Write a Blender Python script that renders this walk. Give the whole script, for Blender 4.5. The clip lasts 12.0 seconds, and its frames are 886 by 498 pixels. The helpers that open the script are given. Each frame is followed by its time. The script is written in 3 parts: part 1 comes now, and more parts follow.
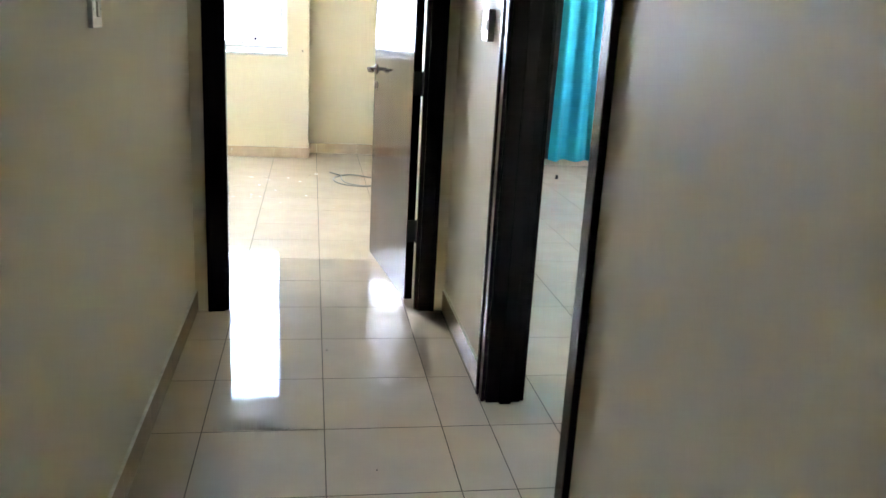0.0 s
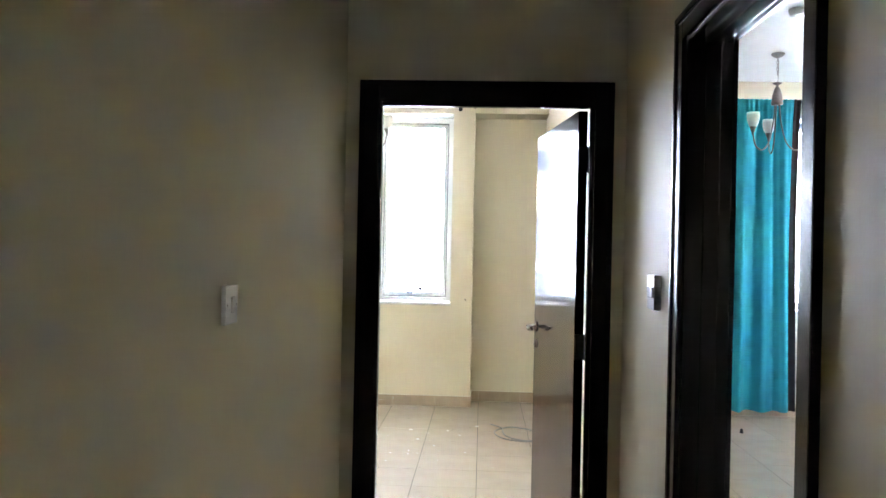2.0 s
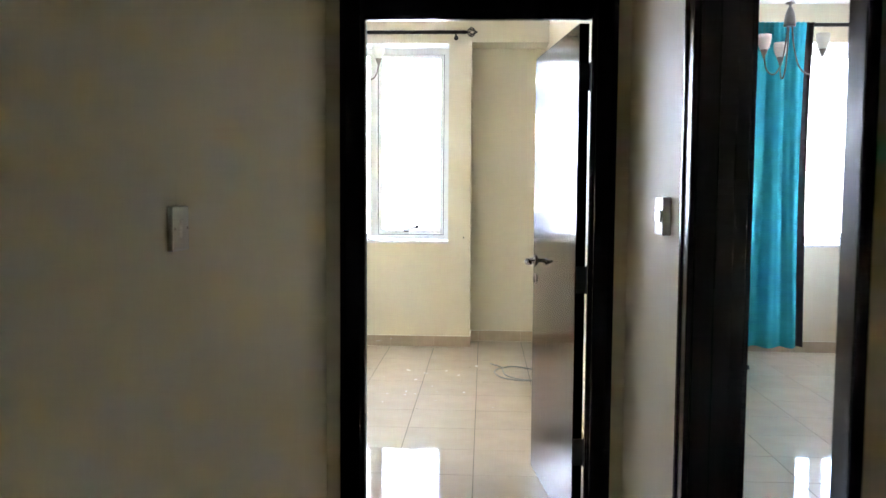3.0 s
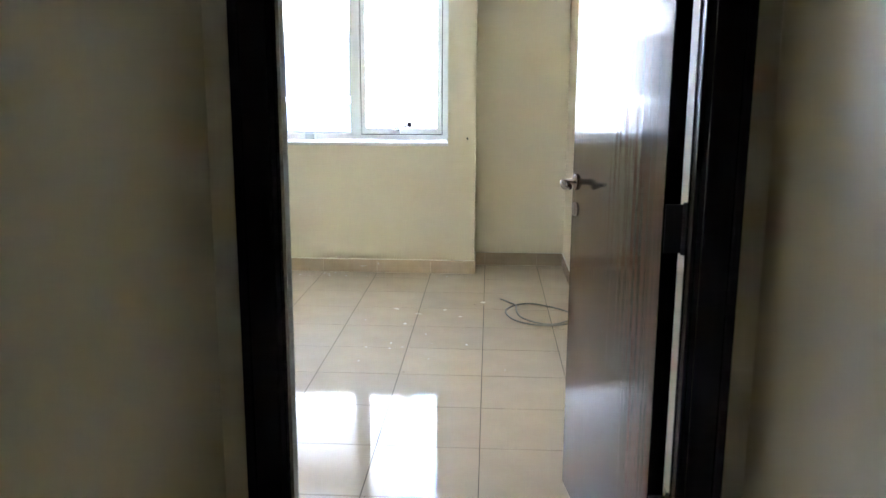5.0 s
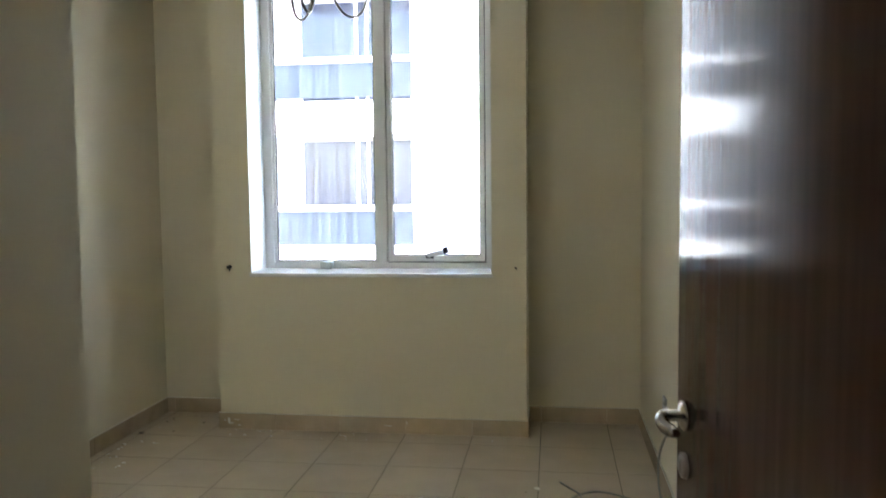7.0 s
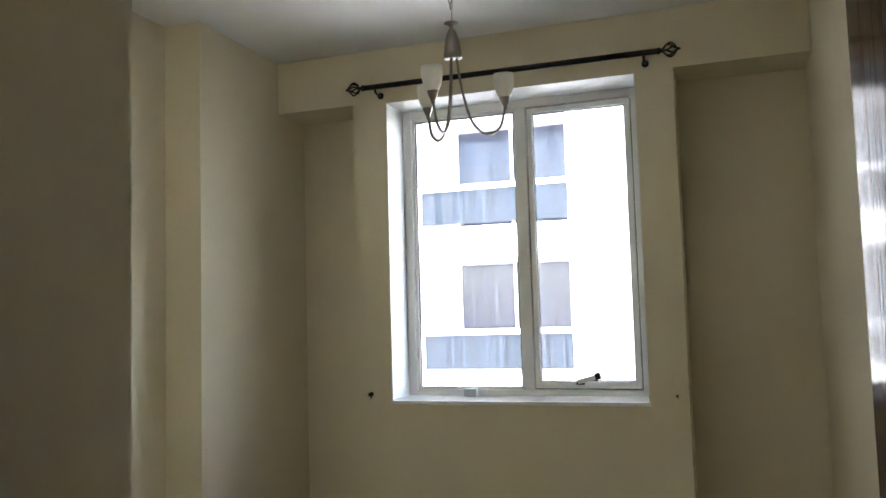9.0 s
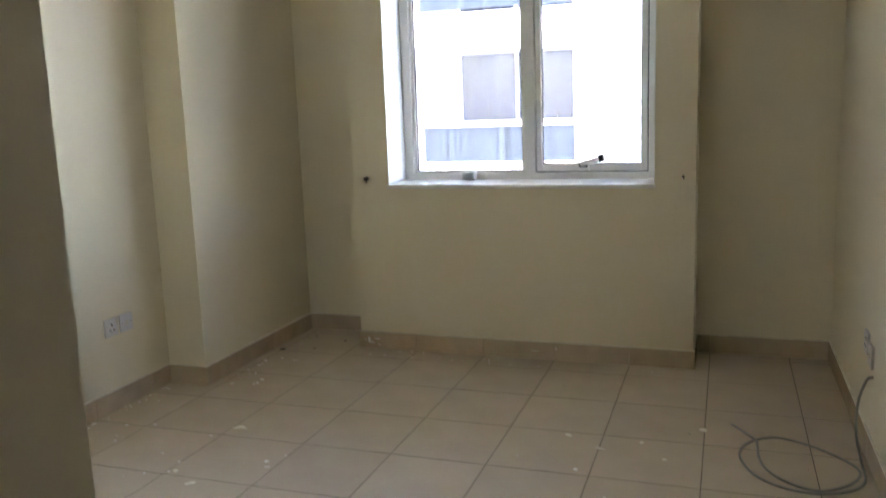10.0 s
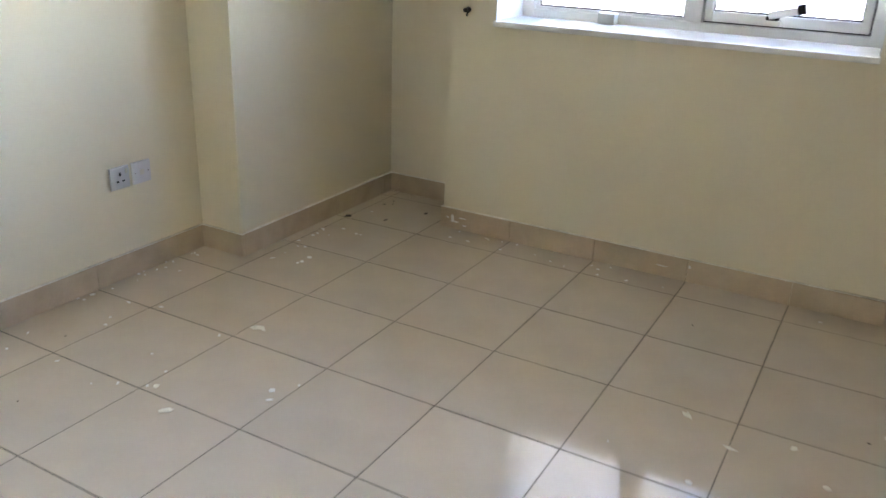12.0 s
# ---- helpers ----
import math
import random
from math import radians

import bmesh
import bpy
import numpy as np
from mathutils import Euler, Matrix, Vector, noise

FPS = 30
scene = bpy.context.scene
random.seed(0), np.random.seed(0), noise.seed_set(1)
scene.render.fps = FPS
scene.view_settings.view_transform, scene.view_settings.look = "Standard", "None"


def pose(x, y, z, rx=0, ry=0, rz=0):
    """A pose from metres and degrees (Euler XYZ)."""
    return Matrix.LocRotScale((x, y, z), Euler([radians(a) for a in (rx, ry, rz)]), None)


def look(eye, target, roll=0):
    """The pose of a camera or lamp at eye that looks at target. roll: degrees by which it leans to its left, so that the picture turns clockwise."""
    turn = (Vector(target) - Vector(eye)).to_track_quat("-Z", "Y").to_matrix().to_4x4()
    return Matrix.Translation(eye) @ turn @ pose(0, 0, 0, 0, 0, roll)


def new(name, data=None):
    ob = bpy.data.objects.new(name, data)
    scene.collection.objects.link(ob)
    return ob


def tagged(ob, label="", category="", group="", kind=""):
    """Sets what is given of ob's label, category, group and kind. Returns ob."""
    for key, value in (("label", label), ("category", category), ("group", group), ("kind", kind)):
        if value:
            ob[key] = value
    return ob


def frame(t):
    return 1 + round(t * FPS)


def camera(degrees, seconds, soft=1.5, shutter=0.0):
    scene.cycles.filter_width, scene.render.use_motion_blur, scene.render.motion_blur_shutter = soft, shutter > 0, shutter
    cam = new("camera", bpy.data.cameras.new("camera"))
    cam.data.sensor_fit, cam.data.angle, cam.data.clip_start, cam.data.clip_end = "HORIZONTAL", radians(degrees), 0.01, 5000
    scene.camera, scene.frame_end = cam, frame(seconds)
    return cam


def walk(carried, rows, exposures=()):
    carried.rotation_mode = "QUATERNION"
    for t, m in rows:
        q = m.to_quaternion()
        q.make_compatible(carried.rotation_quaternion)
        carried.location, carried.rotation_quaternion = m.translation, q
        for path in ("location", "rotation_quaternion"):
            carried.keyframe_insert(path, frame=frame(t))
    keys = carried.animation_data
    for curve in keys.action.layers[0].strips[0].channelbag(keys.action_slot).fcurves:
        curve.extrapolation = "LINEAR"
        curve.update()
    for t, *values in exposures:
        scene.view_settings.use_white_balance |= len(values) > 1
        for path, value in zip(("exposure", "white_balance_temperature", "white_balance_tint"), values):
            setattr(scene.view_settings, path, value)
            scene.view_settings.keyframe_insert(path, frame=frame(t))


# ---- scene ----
cam = camera(57.0, 12.0, shutter=0.35)
PATH = [
    (0, (-0.054, -0.097, 1.344), (0.268, 1.802, 0.804), 3.2),
    (0.5, (-0.094, 0.015, 1.35), (0.144, 1.925, 0.806), 2.7),
    (1, (-0.054, 0.156, 1.371), (-0.06, 2.112, 0.951), 1.1),
    (1.5, (-0.016, 0.2, 1.429), (-0.1, 2.189, 1.237), 1.5),
    (2, (0.007, 0.19, 1.46), (-0.089, 2.188, 1.461), 1.2),
    (2.5, (0.034, 0.237, 1.443), (-0.061, 2.235, 1.461), 0.9),
    (3, (0.04, 0.431, 1.399), (-0.059, 2.424, 1.261), 0.4),
    (3.2, (0.028, 0.55, 1.367), (-0.064, 2.544, 1.244), -1.1),
    (4.8, (0.022, 1.714, 1.37), (-0.086, 3.674, 0.987), 0.9),
    (5, (0.018, 1.871, 1.365), (-0.091, 3.829, 0.973), 0.3),
    (5.5, (0.017, 2.231, 1.381), (-0.096, 4.185, 0.966), -0.1),
    (6, (-0.01, 2.552, 1.397), (-0.124, 4.495, 0.936), -0.0),
    (6.5, (0.023, 2.81, 1.443), (-0.105, 4.794, 1.226), -0.7),
    (7, (0.071, 3.066, 1.463), (-0.196, 5.043, 1.313), -0.6),
    (7.5, (0.046, 3.169, 1.488), (-0.283, 5.139, 1.589), -0.5),
    (7.7, (0.044, 3.189, 1.493), (-0.316, 5.15, 1.641), -0.4),
    (9.3, (0.121, 3.386, 1.453), (-0.555, 5.263, 1.598), -1.5),
    (9.5, (0.087, 3.425, 1.471), (-0.589, 5.305, 1.373), -2.1),
    (10, (0.061, 3.53, 1.371), (-0.591, 5.391, 1.033), -2.0),
    (10.5, (-0.015, 3.67, 1.307), (-0.56, 5.493, 0.692), -1.3),
    (11, (-0.033, 3.886, 1.32), (-0.632, 5.676, 0.66), 0.3),
    (11.5, (-0.103, 4.178, 1.3), (-0.871, 5.886, 0.599), 2.3),
    (12, (-0.183, 4.58, 1.335), (-1.083, 6.205, 0.594), 2.1),
]
EXPOSURES = [(0.0, 8.08, 6600, 17), (1.5, 7.6, 6700, 19), (3.0, 7.37, 6750, 20), (5.0, 6.92, 6500, 17), (5.7, 6.72, 6600, 16), (6.5, 6.0, 6900, 14), (7.5, 5.35, 7500, 15),
             (9.5, 5.2, 7700, 17), (10.0, 5.5, 7400, 19), (10.5, 6.1, 7000, 20), (12.0, 6.17, 6900, 20)]
walk(cam, [(t, look(eye, target, roll)) for t, eye, target, roll in PATH], EXPOSURES)

# ---- daylight ----
SUN_DIR = Vector((-0.02, -0.27, 0.96)).normalized()     # from the place towards the sun
world = bpy.data.worlds.new("sky")
scene.world = world
world.use_nodes = True
wn = world.node_tree.nodes
sky = wn.new("ShaderNodeTexSky")
sky.sky_type = "NISHITA"
sky.sun_disc = False
sky.sun_elevation = math.asin(SUN_DIR.z)
sky.sun_rotation = math.atan2(SUN_DIR.x, SUN_DIR.y) % (2 * math.pi)
sky.dust_density = 1.0
world.node_tree.links.new(sky.outputs[0], wn["Background"].inputs[0])
wn["Background"].inputs[1].default_value = 0.15
sun = new("sun", bpy.data.lights.new("sun", "SUN"))
sun.data.energy = 2.1
sun.data.angle = radians(0.5)
sun.data.color = (1.0, 0.97, 0.93)
sun.matrix_world = look(SUN_DIR * 60, (0, 0, 0))

# ---- materials ----
def material(name, base, rough=0.5, metal=0.0, vary=0.06, scale=3.0, bump=0.0, bump_scale=60.0, spec=0.5, tone=None, rough_vary=0.0,
             stretch=(1, 1, 1), random_tone=0.0, coat=0.0):
    m = bpy.data.materials.new(name)
    m.use_nodes = True
    nt = m.node_tree
    n, link = nt.nodes, nt.links.new
    b = n["Principled BSDF"]
    b.inputs["Roughness"].default_value = rough
    b.inputs["Metallic"].default_value = metal
    b.inputs["Specular IOR Level"].default_value = spec
    b.inputs["Coat Weight"].default_value = coat
    b.inputs["Coat Roughness"].default_value = 0.08
    geo = n.new("ShaderNodeTexCoord")
    mp = n.new("ShaderNodeMapping")
    mp.inputs["Scale"].default_value = stretch
    link(geo.outputs["Object"], mp.inputs["Vector"])
    big = n.new("ShaderNodeTexNoise")
    big.inputs["Scale"].default_value = scale
    big.inputs["Detail"].default_value = 6
    link(mp.outputs[0], big.inputs["Vector"])
    fine = n.new("ShaderNodeTexNoise")
    fine.inputs["Scale"].default_value = bump_scale
    fine.inputs["Detail"].default_value = 3
    link(mp.outputs[0], fine.inputs["Vector"])
    mix = n.new("ShaderNodeMix")
    mix.data_type = "RGBA"
    other = tone or tuple(c * (1 - 2.2 * vary) for c in base)
    lighter = tuple(min(1, c * (1 + vary)) for c in base)
    mix.inputs[6].default_value = (*lighter, 1)
    mix.inputs[7].default_value = (*other, 1)
    ramp = n.new("ShaderNodeMapRange")
    ramp.inputs["From Min"].default_value = 0.3
    ramp.inputs["From Max"].default_value = 0.7
    comb = n.new("ShaderNodeMath")
    comb.operation = "MULTIPLY_ADD"
    comb.inputs[1].default_value = 0.25
    link(fine.outputs["Fac"], comb.inputs[0])
    sc = n.new("ShaderNodeMath")
    sc.operation = "MULTIPLY"
    sc.inputs[1].default_value = 0.75
    link(big.outputs["Fac"], sc.inputs[0])
    link(sc.outputs[0], comb.inputs[2])
    link(comb.outputs[0], ramp.inputs["Value"])
    link(ramp.outputs[0], mix.inputs[0])
    col = mix.outputs[2]
    if random_tone:
        info = n.new("ShaderNodeObjectInfo")
        hsv = n.new("ShaderNodeHueSaturation")
        mr = n.new("ShaderNodeMapRange")
        mr.inputs["To Min"].default_value = 1 - random_tone
        mr.inputs["To Max"].default_value = 1 + random_tone
        link(info.outputs["Random"], mr.inputs["Value"])
        link(mr.outputs[0], hsv.inputs["Value"])
        link(col, hsv.inputs["Color"])
        col = hsv.outputs[0]
    link(col, b.inputs["Base Color"])
    if rough_vary:
        rr = n.new("ShaderNodeMapRange")
        rr.inputs["To Min"].default_value = max(0.02, rough - rough_vary)
        rr.inputs["To Max"].default_value = rough + rough_vary
        link(big.outputs["Fac"], rr.inputs["Value"])
        link(rr.outputs[0], b.inputs["Roughness"])
    if bump:
        bp = n.new("ShaderNodeBump")
        bp.inputs["Strength"].default_value = bump
        bp.inputs["Distance"].default_value = 0.004
        link(fine.outputs["Fac"], bp.inputs["Height"])
        link(bp.outputs[0], b.inputs["Normal"])
    return m


CREAM = material("cream_paint", (0.74, 0.662, 0.49), 0.5, vary=0.02, scale=1.3, bump=0.10, bump_scale=140, rough_vary=0.06, spec=0.4)
CEIL = material("ceiling_paint", (0.82, 0.82, 0.80), 0.7, vary=0.02, bump=0.08, bump_scale=90)
TILE = material("polished_tile", (0.55, 0.455, 0.342), 0.05, vary=0.04, scale=5, bump_scale=220, rough_vary=0.035, random_tone=0.03, spec=0.09)
SKIRT = material("skirting_tile", (0.55, 0.43, 0.30), 0.25, vary=0.07, scale=9, bump=0.05, bump_scale=180, random_tone=0.07)
GROUT = material("grout", (0.10, 0.08, 0.06), 0.9, vary=0.2, scale=14, bump=0.3)
WOOD = material("dark_stained_wood", (0.008, 0.005, 0.006), 0.22, vary=0.12, scale=6, bump=0.05, bump_scale=70, stretch=(6, 6, 0.35), spec=0.15)
ALU = material("white_window_frame", (0.80, 0.79, 0.75), 0.35, vary=0.03)
SILL = material("white_marble_sill", (0.78, 0.77, 0.74), 0.2, vary=0.05, scale=8)
REVEAL = material("white_reveal_paint", (0.72, 0.72, 0.70), 0.55, vary=0.02, bump=0.1, bump_scale=120)
KEEP = material("grey_green_plastic", (0.52, 0.55, 0.50), 0.4, vary=0.04)
PLASTIC = material("white_plastic", (0.86, 0.85, 0.80), 0.17, vary=0.02, spec=0.6)
SOCKET = material("grey_white_plastic", (0.60, 0.58, 0.57), 0.3, vary=0.03)
# for the added curtain backing that bounces white light
UNSEEN_LINING = material("pale_unseen_lining", (0.72, 0.71, 0.67), 0.8, vary=0.05, bump=0.2, bump_scale=400)
BLACK = material("black_metal", (0.010, 0.009, 0.009), 0.45, metal=0.0, vary=0.1, spec=0.3)
DARK = material("dark_slot", (0.02, 0.02, 0.02), 0.6)
CHROME = material("brushed_nickel", (0.36, 0.33, 0.31), 0.26, metal=1.0, vary=0.05, scale=20)
NICKEL = material("satin_nickel", (0.28, 0.245, 0.22), 0.4, metal=0.9, vary=0.06, scale=15)
# grey tone that stands for light falling on the dark jamb lining
JAMB_LIGHT = material("grey_jamb_light", (0.30, 0.31, 0.30), 0.35, vary=0.08, scale=8)
CABLE = material("grey_cable", (0.27, 0.255, 0.22), 0.45, vary=0.08, scale=20)
CHIP = material("paint_flake", (0.80, 0.78, 0.72), 0.7, vary=0.1)
CAULK = material("filler", (0.80, 0.75, 0.62), 0.8, vary=0.12, scale=25)
DIRT = material("dark_debris", (0.07, 0.05, 0.04), 0.8, vary=0.3)
CYAN = material("turquoise_cloth", (0.0, 0.46, 0.58), 0.75, vary=0.08, scale=4, bump=0.2, bump_scale=400)
BROWN = material("brown_cloth", (0.05, 0.028, 0.03), 0.8, vary=0.1, bump=0.2, bump_scale=400)
FACADE = material("white_render", (0.47, 0.47, 0.47), 0.8, vary=0.04, scale=0.8, bump=0.2, bump_scale=30)
BLUEGLASS = material("dark_blue_glazing", (0.014, 0.021, 0.042), 0.15, vary=0.45, scale=1.2, stretch=(22, 22, 0.8), spec=0.2)
RAILGLASS = material("dark_railing_panel", (0.012, 0.018, 0.026), 0.3, vary=0.4, scale=1.0, stretch=(14, 14, 0.8), spec=0.12)
# tone chosen for the daylight that it throws up into the rooms
GROUND = material("bounce_ground", (0.40, 0.41, 0.44), 0.85, vary=0.10, scale=0.6)
YELLOW = material("aged_plate", (0.62, 0.58, 0.47), 0.35, vary=0.03)


def veneer():
    """Lacquered dark veneer: the fine upright grain tilts the gloss sideways and streaks it."""
    m = material("wenge_veneer", (0.088, 0.046, 0.032), 0.08, vary=0.14, scale=5, bump_scale=45, stretch=(9, 9, 0.25), rough_vary=0.02, spec=0.12)
    nt = m.node_tree
    n, link = nt.nodes, nt.links.new
    co = n.new("ShaderNodeTexCoord")
    mp = n.new("ShaderNodeMapping")
    mp.inputs["Scale"].default_value = (1, 1, 0.006)
    link(co.outputs["Object"], mp.inputs[0])
    ns = n.new("ShaderNodeTexNoise")
    ns.inputs["Scale"].default_value = 190
    ns.inputs["Detail"].default_value = 4
    link(mp.outputs[0], ns.inputs["Vector"])
    bp = n.new("ShaderNodeBump")
    bp.inputs["Strength"].default_value = 0.22
    bp.inputs["Distance"].default_value = 0.0008
    link(ns.outputs["Fac"], bp.inputs["Height"])
    link(bp.outputs[0], n["Principled BSDF"].inputs["Normal"])
    return m


VENEER = veneer()


def glass(name, tint=(1, 1, 1), dirt=0.0):
    m = bpy.data.materials.new(name)
    m.use_nodes = True
    nt = m.node_tree
    n, link = nt.nodes, nt.links.new
    out = n["Material Output"]
    n.remove(n["Principled BSDF"])
    tr = n.new("ShaderNodeBsdfTransparent")
    tr.inputs[0].default_value = (*tint, 1)
    gl = n.new("ShaderNodeBsdfGlossy")
    gl.inputs["Roughness"].default_value = 0.02
    fr = n.new("ShaderNodeFresnel")
    fr.inputs[0].default_value = 1.45
    mx = n.new("ShaderNodeMixShader")
    link(fr.outputs[0], mx.inputs[0])
    link(tr.outputs[0], mx.inputs[1])
    link(gl.outputs[0], mx.inputs[2])
    last = mx.outputs[0]
    if dirt:
        df = n.new("ShaderNodeBsdfTranslucent")
        df.inputs[0].default_value = (0.9, 0.92, 1.0, 1)
        co = n.new("ShaderNodeTexCoord")
        mp = n.new("ShaderNodeMapping")
        mp.inputs["Scale"].default_value = (60, 60, 2.2)
        ns = n.new("ShaderNodeTexNoise")
        ns.inputs["Scale"].default_value = 1.0
        ns.inputs["Detail"].default_value = 5
        mr = n.new("ShaderNodeMapRange")
        mr.inputs["From Min"].default_value = 0.35
        mr.inputs["From Max"].default_value = 0.75
        mr.inputs["To Max"].default_value = dirt
        link(co.outputs["Object"], mp.inputs[0])
        link(mp.outputs[0], ns.inputs["Vector"])
        link(ns.outputs["Fac"], mr.inputs["Value"])
        m2 = n.new("ShaderNodeMixShader")
        link(mr.outputs[0], m2.inputs[0])
        link(last, m2.inputs[1])
        link(df.outputs[0], m2.inputs[2])
        last = m2.outputs[0]
    link(last, out.inputs["Surface"])
    return m


PANE = glass("window_glass", (0.96, 0.98, 0.98), 0.03)


def frosted():
    m = bpy.data.materials.new("frosted_glass")
    m.use_nodes = True
    b = m.node_tree.nodes["Principled BSDF"]
    b.inputs["Base Color"].default_value = (0.85, 0.84, 0.80, 1)
    b.inputs["Roughness"].default_value = 0.35
    b.inputs["Subsurface Weight"].default_value = 0.0
    nt = m.node_tree
    tl = nt.nodes.new("ShaderNodeBsdfTranslucent")
    tl.inputs[0].default_value = (0.9, 0.88, 0.83, 1)
    mx = nt.nodes.new("ShaderNodeMixShader")
    mx.inputs[0].default_value = 0.45
    nt.links.new(b.outputs[0], mx.inputs[1])
    nt.links.new(tl.outputs[0], mx.inputs[2])
    nt.links.new(mx.outputs[0], nt.nodes["Material Output"].inputs["Surface"])
    return m


FROST = frosted()


# ---- mesh tools ----
def finish(name, bm, mat, parent=None, smooth=False):
    me = bpy.data.meshes.new(name)
    bmesh.ops.recalc_face_normals(bm, faces=bm.faces)
    bm.to_mesh(me)
    bm.free()
    me.materials.append(mat)
    if smooth:
        me.shade_smooth()
    ob = new(name, me)
    if parent:
        ob.parent = parent
    return ob


def add_box(bm, x0, x1, y0, y1, z0, z1, bevel=0.0):
    r = bmesh.ops.create_cube(bm, size=1)
    v = r["verts"]
    for p in v:
        p.co = Vector(((x0 + x1) / 2 + p.co.x * (x1 - x0), (y0 + y1) / 2 + p.co.y * (y1 - y0), (z0 + z1) / 2 + p.co.z * (z1 - z0)))
    if bevel:
        e = {edge for p in v for edge in p.link_edges}
        bmesh.ops.bevel(bm, geom=list(e), offset=bevel, segments=2, affect="EDGES", profile=0.6)


def boxes(name, items, mat, parent=None, bevel=0.0):
    bm = bmesh.new()
    for it in items:
        add_box(bm, *it, bevel=bevel)
    return finish(name, bm, mat, parent)


def lathe(bm, profile, centre=(0, 0, 0), seg=24, turn=None):
    rings = []
    for r, z in profile:
        ring = []
        for i in range(seg):
            a = 2 * math.pi * i / seg
            p = Vector((r * math.cos(a), r * math.sin(a), z))
            if turn:
                p = turn @ p
            ring.append(bm.verts.new(p + Vector(centre)))
        rings.append(ring)
    for a, b in zip(rings, rings[1:]):
        for i in range(seg):
            j = (i + 1) % seg
            bm.faces.new((a[i], a[j], b[j], b[i]))
    for ring, flip in ((rings[0], True), (rings[-1], False)):
        if profile[0 if flip else -1][0] > 1e-5:
            bm.faces.new(list(reversed(ring)) if flip else ring)


def tube(bm, pts, r, seg=8, closed=False):
    pts = [Vector(p) for p in pts]
    n = len(pts)
    rings = []
    up = None
    for i, p in enumerate(pts):
        d = (pts[(i + 1) % n] - pts[i - 1]) if closed else (pts[min(i + 1, n - 1)] - pts[max(i - 1, 0)])
        d.normalize()
        if up is None:
            up = d.orthogonal().normalized()
        up = (up - d * up.dot(d)).normalized()
        side = d.cross(up)
        rad = r(i / max(1, n - 1)) if callable(r) else r
        rings.append([bm.verts.new(p + rad * (math.cos(a) * up + math.sin(a) * side)) for a in [2 * math.pi * k / seg for k in range(seg)]])
    for i in range(n if closed else n - 1):
        a, b = rings[i], rings[(i + 1) % n]
        for k in range(seg):
            j = (k + 1) % seg
            bm.faces.new((a[k], a[j], b[j], b[k]))
    if not closed:
        bm.faces.new(list(reversed(rings[0])))
        bm.faces.new(rings[-1])


def smooth_path(ctrl, steps=8):
    c = [Vector(p) for p in ctrl]
    c = [c[0] * 2 - c[1]] + c + [c[-1] * 2 - c[-2]]
    out = []
    for i in range(1, len(c) - 2):
        for s in range(steps):
            t = s / steps
            out.append(0.5 * ((2 * c[i]) + (c[i + 1] - c[i - 1]) * t + (2 * c[i - 1] - 5 * c[i] + 4 * c[i + 1] - c[i + 2]) * t * t
                              + (3 * c[i] - c[i - 1] - 3 * c[i + 1] + c[i + 2]) * t ** 3))
    out.append(c[-2])
    return out


def empty(name, m=None):
    ob = new(name)
    if m is not None:
        ob.matrix_world = m
    return ob


# ---- structure ----
H = 3.05                     # ceiling of the rooms
HL, HR = -0.567, 0.585       # corridor walls
YD = 3.552                   # corridor face of the bedroom door wall
YR = 3.650                   # its bedroom face
EAST = 0.60                  # bedroom wall behind the open door
WEST = -2.682
PIL = 7.765                  # face of the window pier
BACK = 8.09
WX0, WX1, WZ0, WZ1 = -1.735, -0.279, 0.960, 2.722
R2X0, R2X1, R2Y0 = 0.72, 4.30, 0.60
SHIFT2 = 4.13                # second window, along x


def structure(name, items, mat, label, cat="wall"):
    items = [(*b[:4], -0.3, b[5]) if cat == "wall" and b[4] == 0 else b for b in items]      # walls go down beside the floor slab
    return tagged(boxes(name, items, mat), label, cat, kind="structure")


structure("wall_corridor_west", [(-0.78, HL, -1.4, YD, 0, H + 0.1)], CREAM, "cream painted corridor wall with a light switch")
structure("wall_corridor_east", [(HR, R2X0, -1.4, 1.648, 0, H + 0.1), (HR, R2X0, 2.605, YD, 0, H + 0.1), (HR, R2X0, 1.648, 2.605, 2.110, H + 0.1)],
          CREAM, "cream painted corridor wall with a side doorway")
structure("wall_bedroom_south", [(-0.78, -0.466, YD, YR, 0, H + 0.1), (0.486, EAST, YD, YR, 0, H + 0.1), (-0.466, 0.486, YD, YR, 2.105, H + 0.1),
                                 (-2.9, -0.69, YR, 4.30, 0, H + 0.1), (-2.9, -0.78, YD, YR, 0, H + 0.1)],
          CREAM, "cream painted wall round the bedroom doorway")
structure("wall_bedroom_east", [(EAST, R2X0, YD, 8.25, 0, H + 0.1)], CREAM, "cream painted bedroom wall with sockets")
structure("wall_bedroom_west", [(-2.9, WEST, 4.30, 8.25, 0, H + 0.1), (WEST, -2.46, 6.953, BACK, 0, H + 0.1)], CREAM,
          "cream painted bedroom wall with a shallow projecting column")


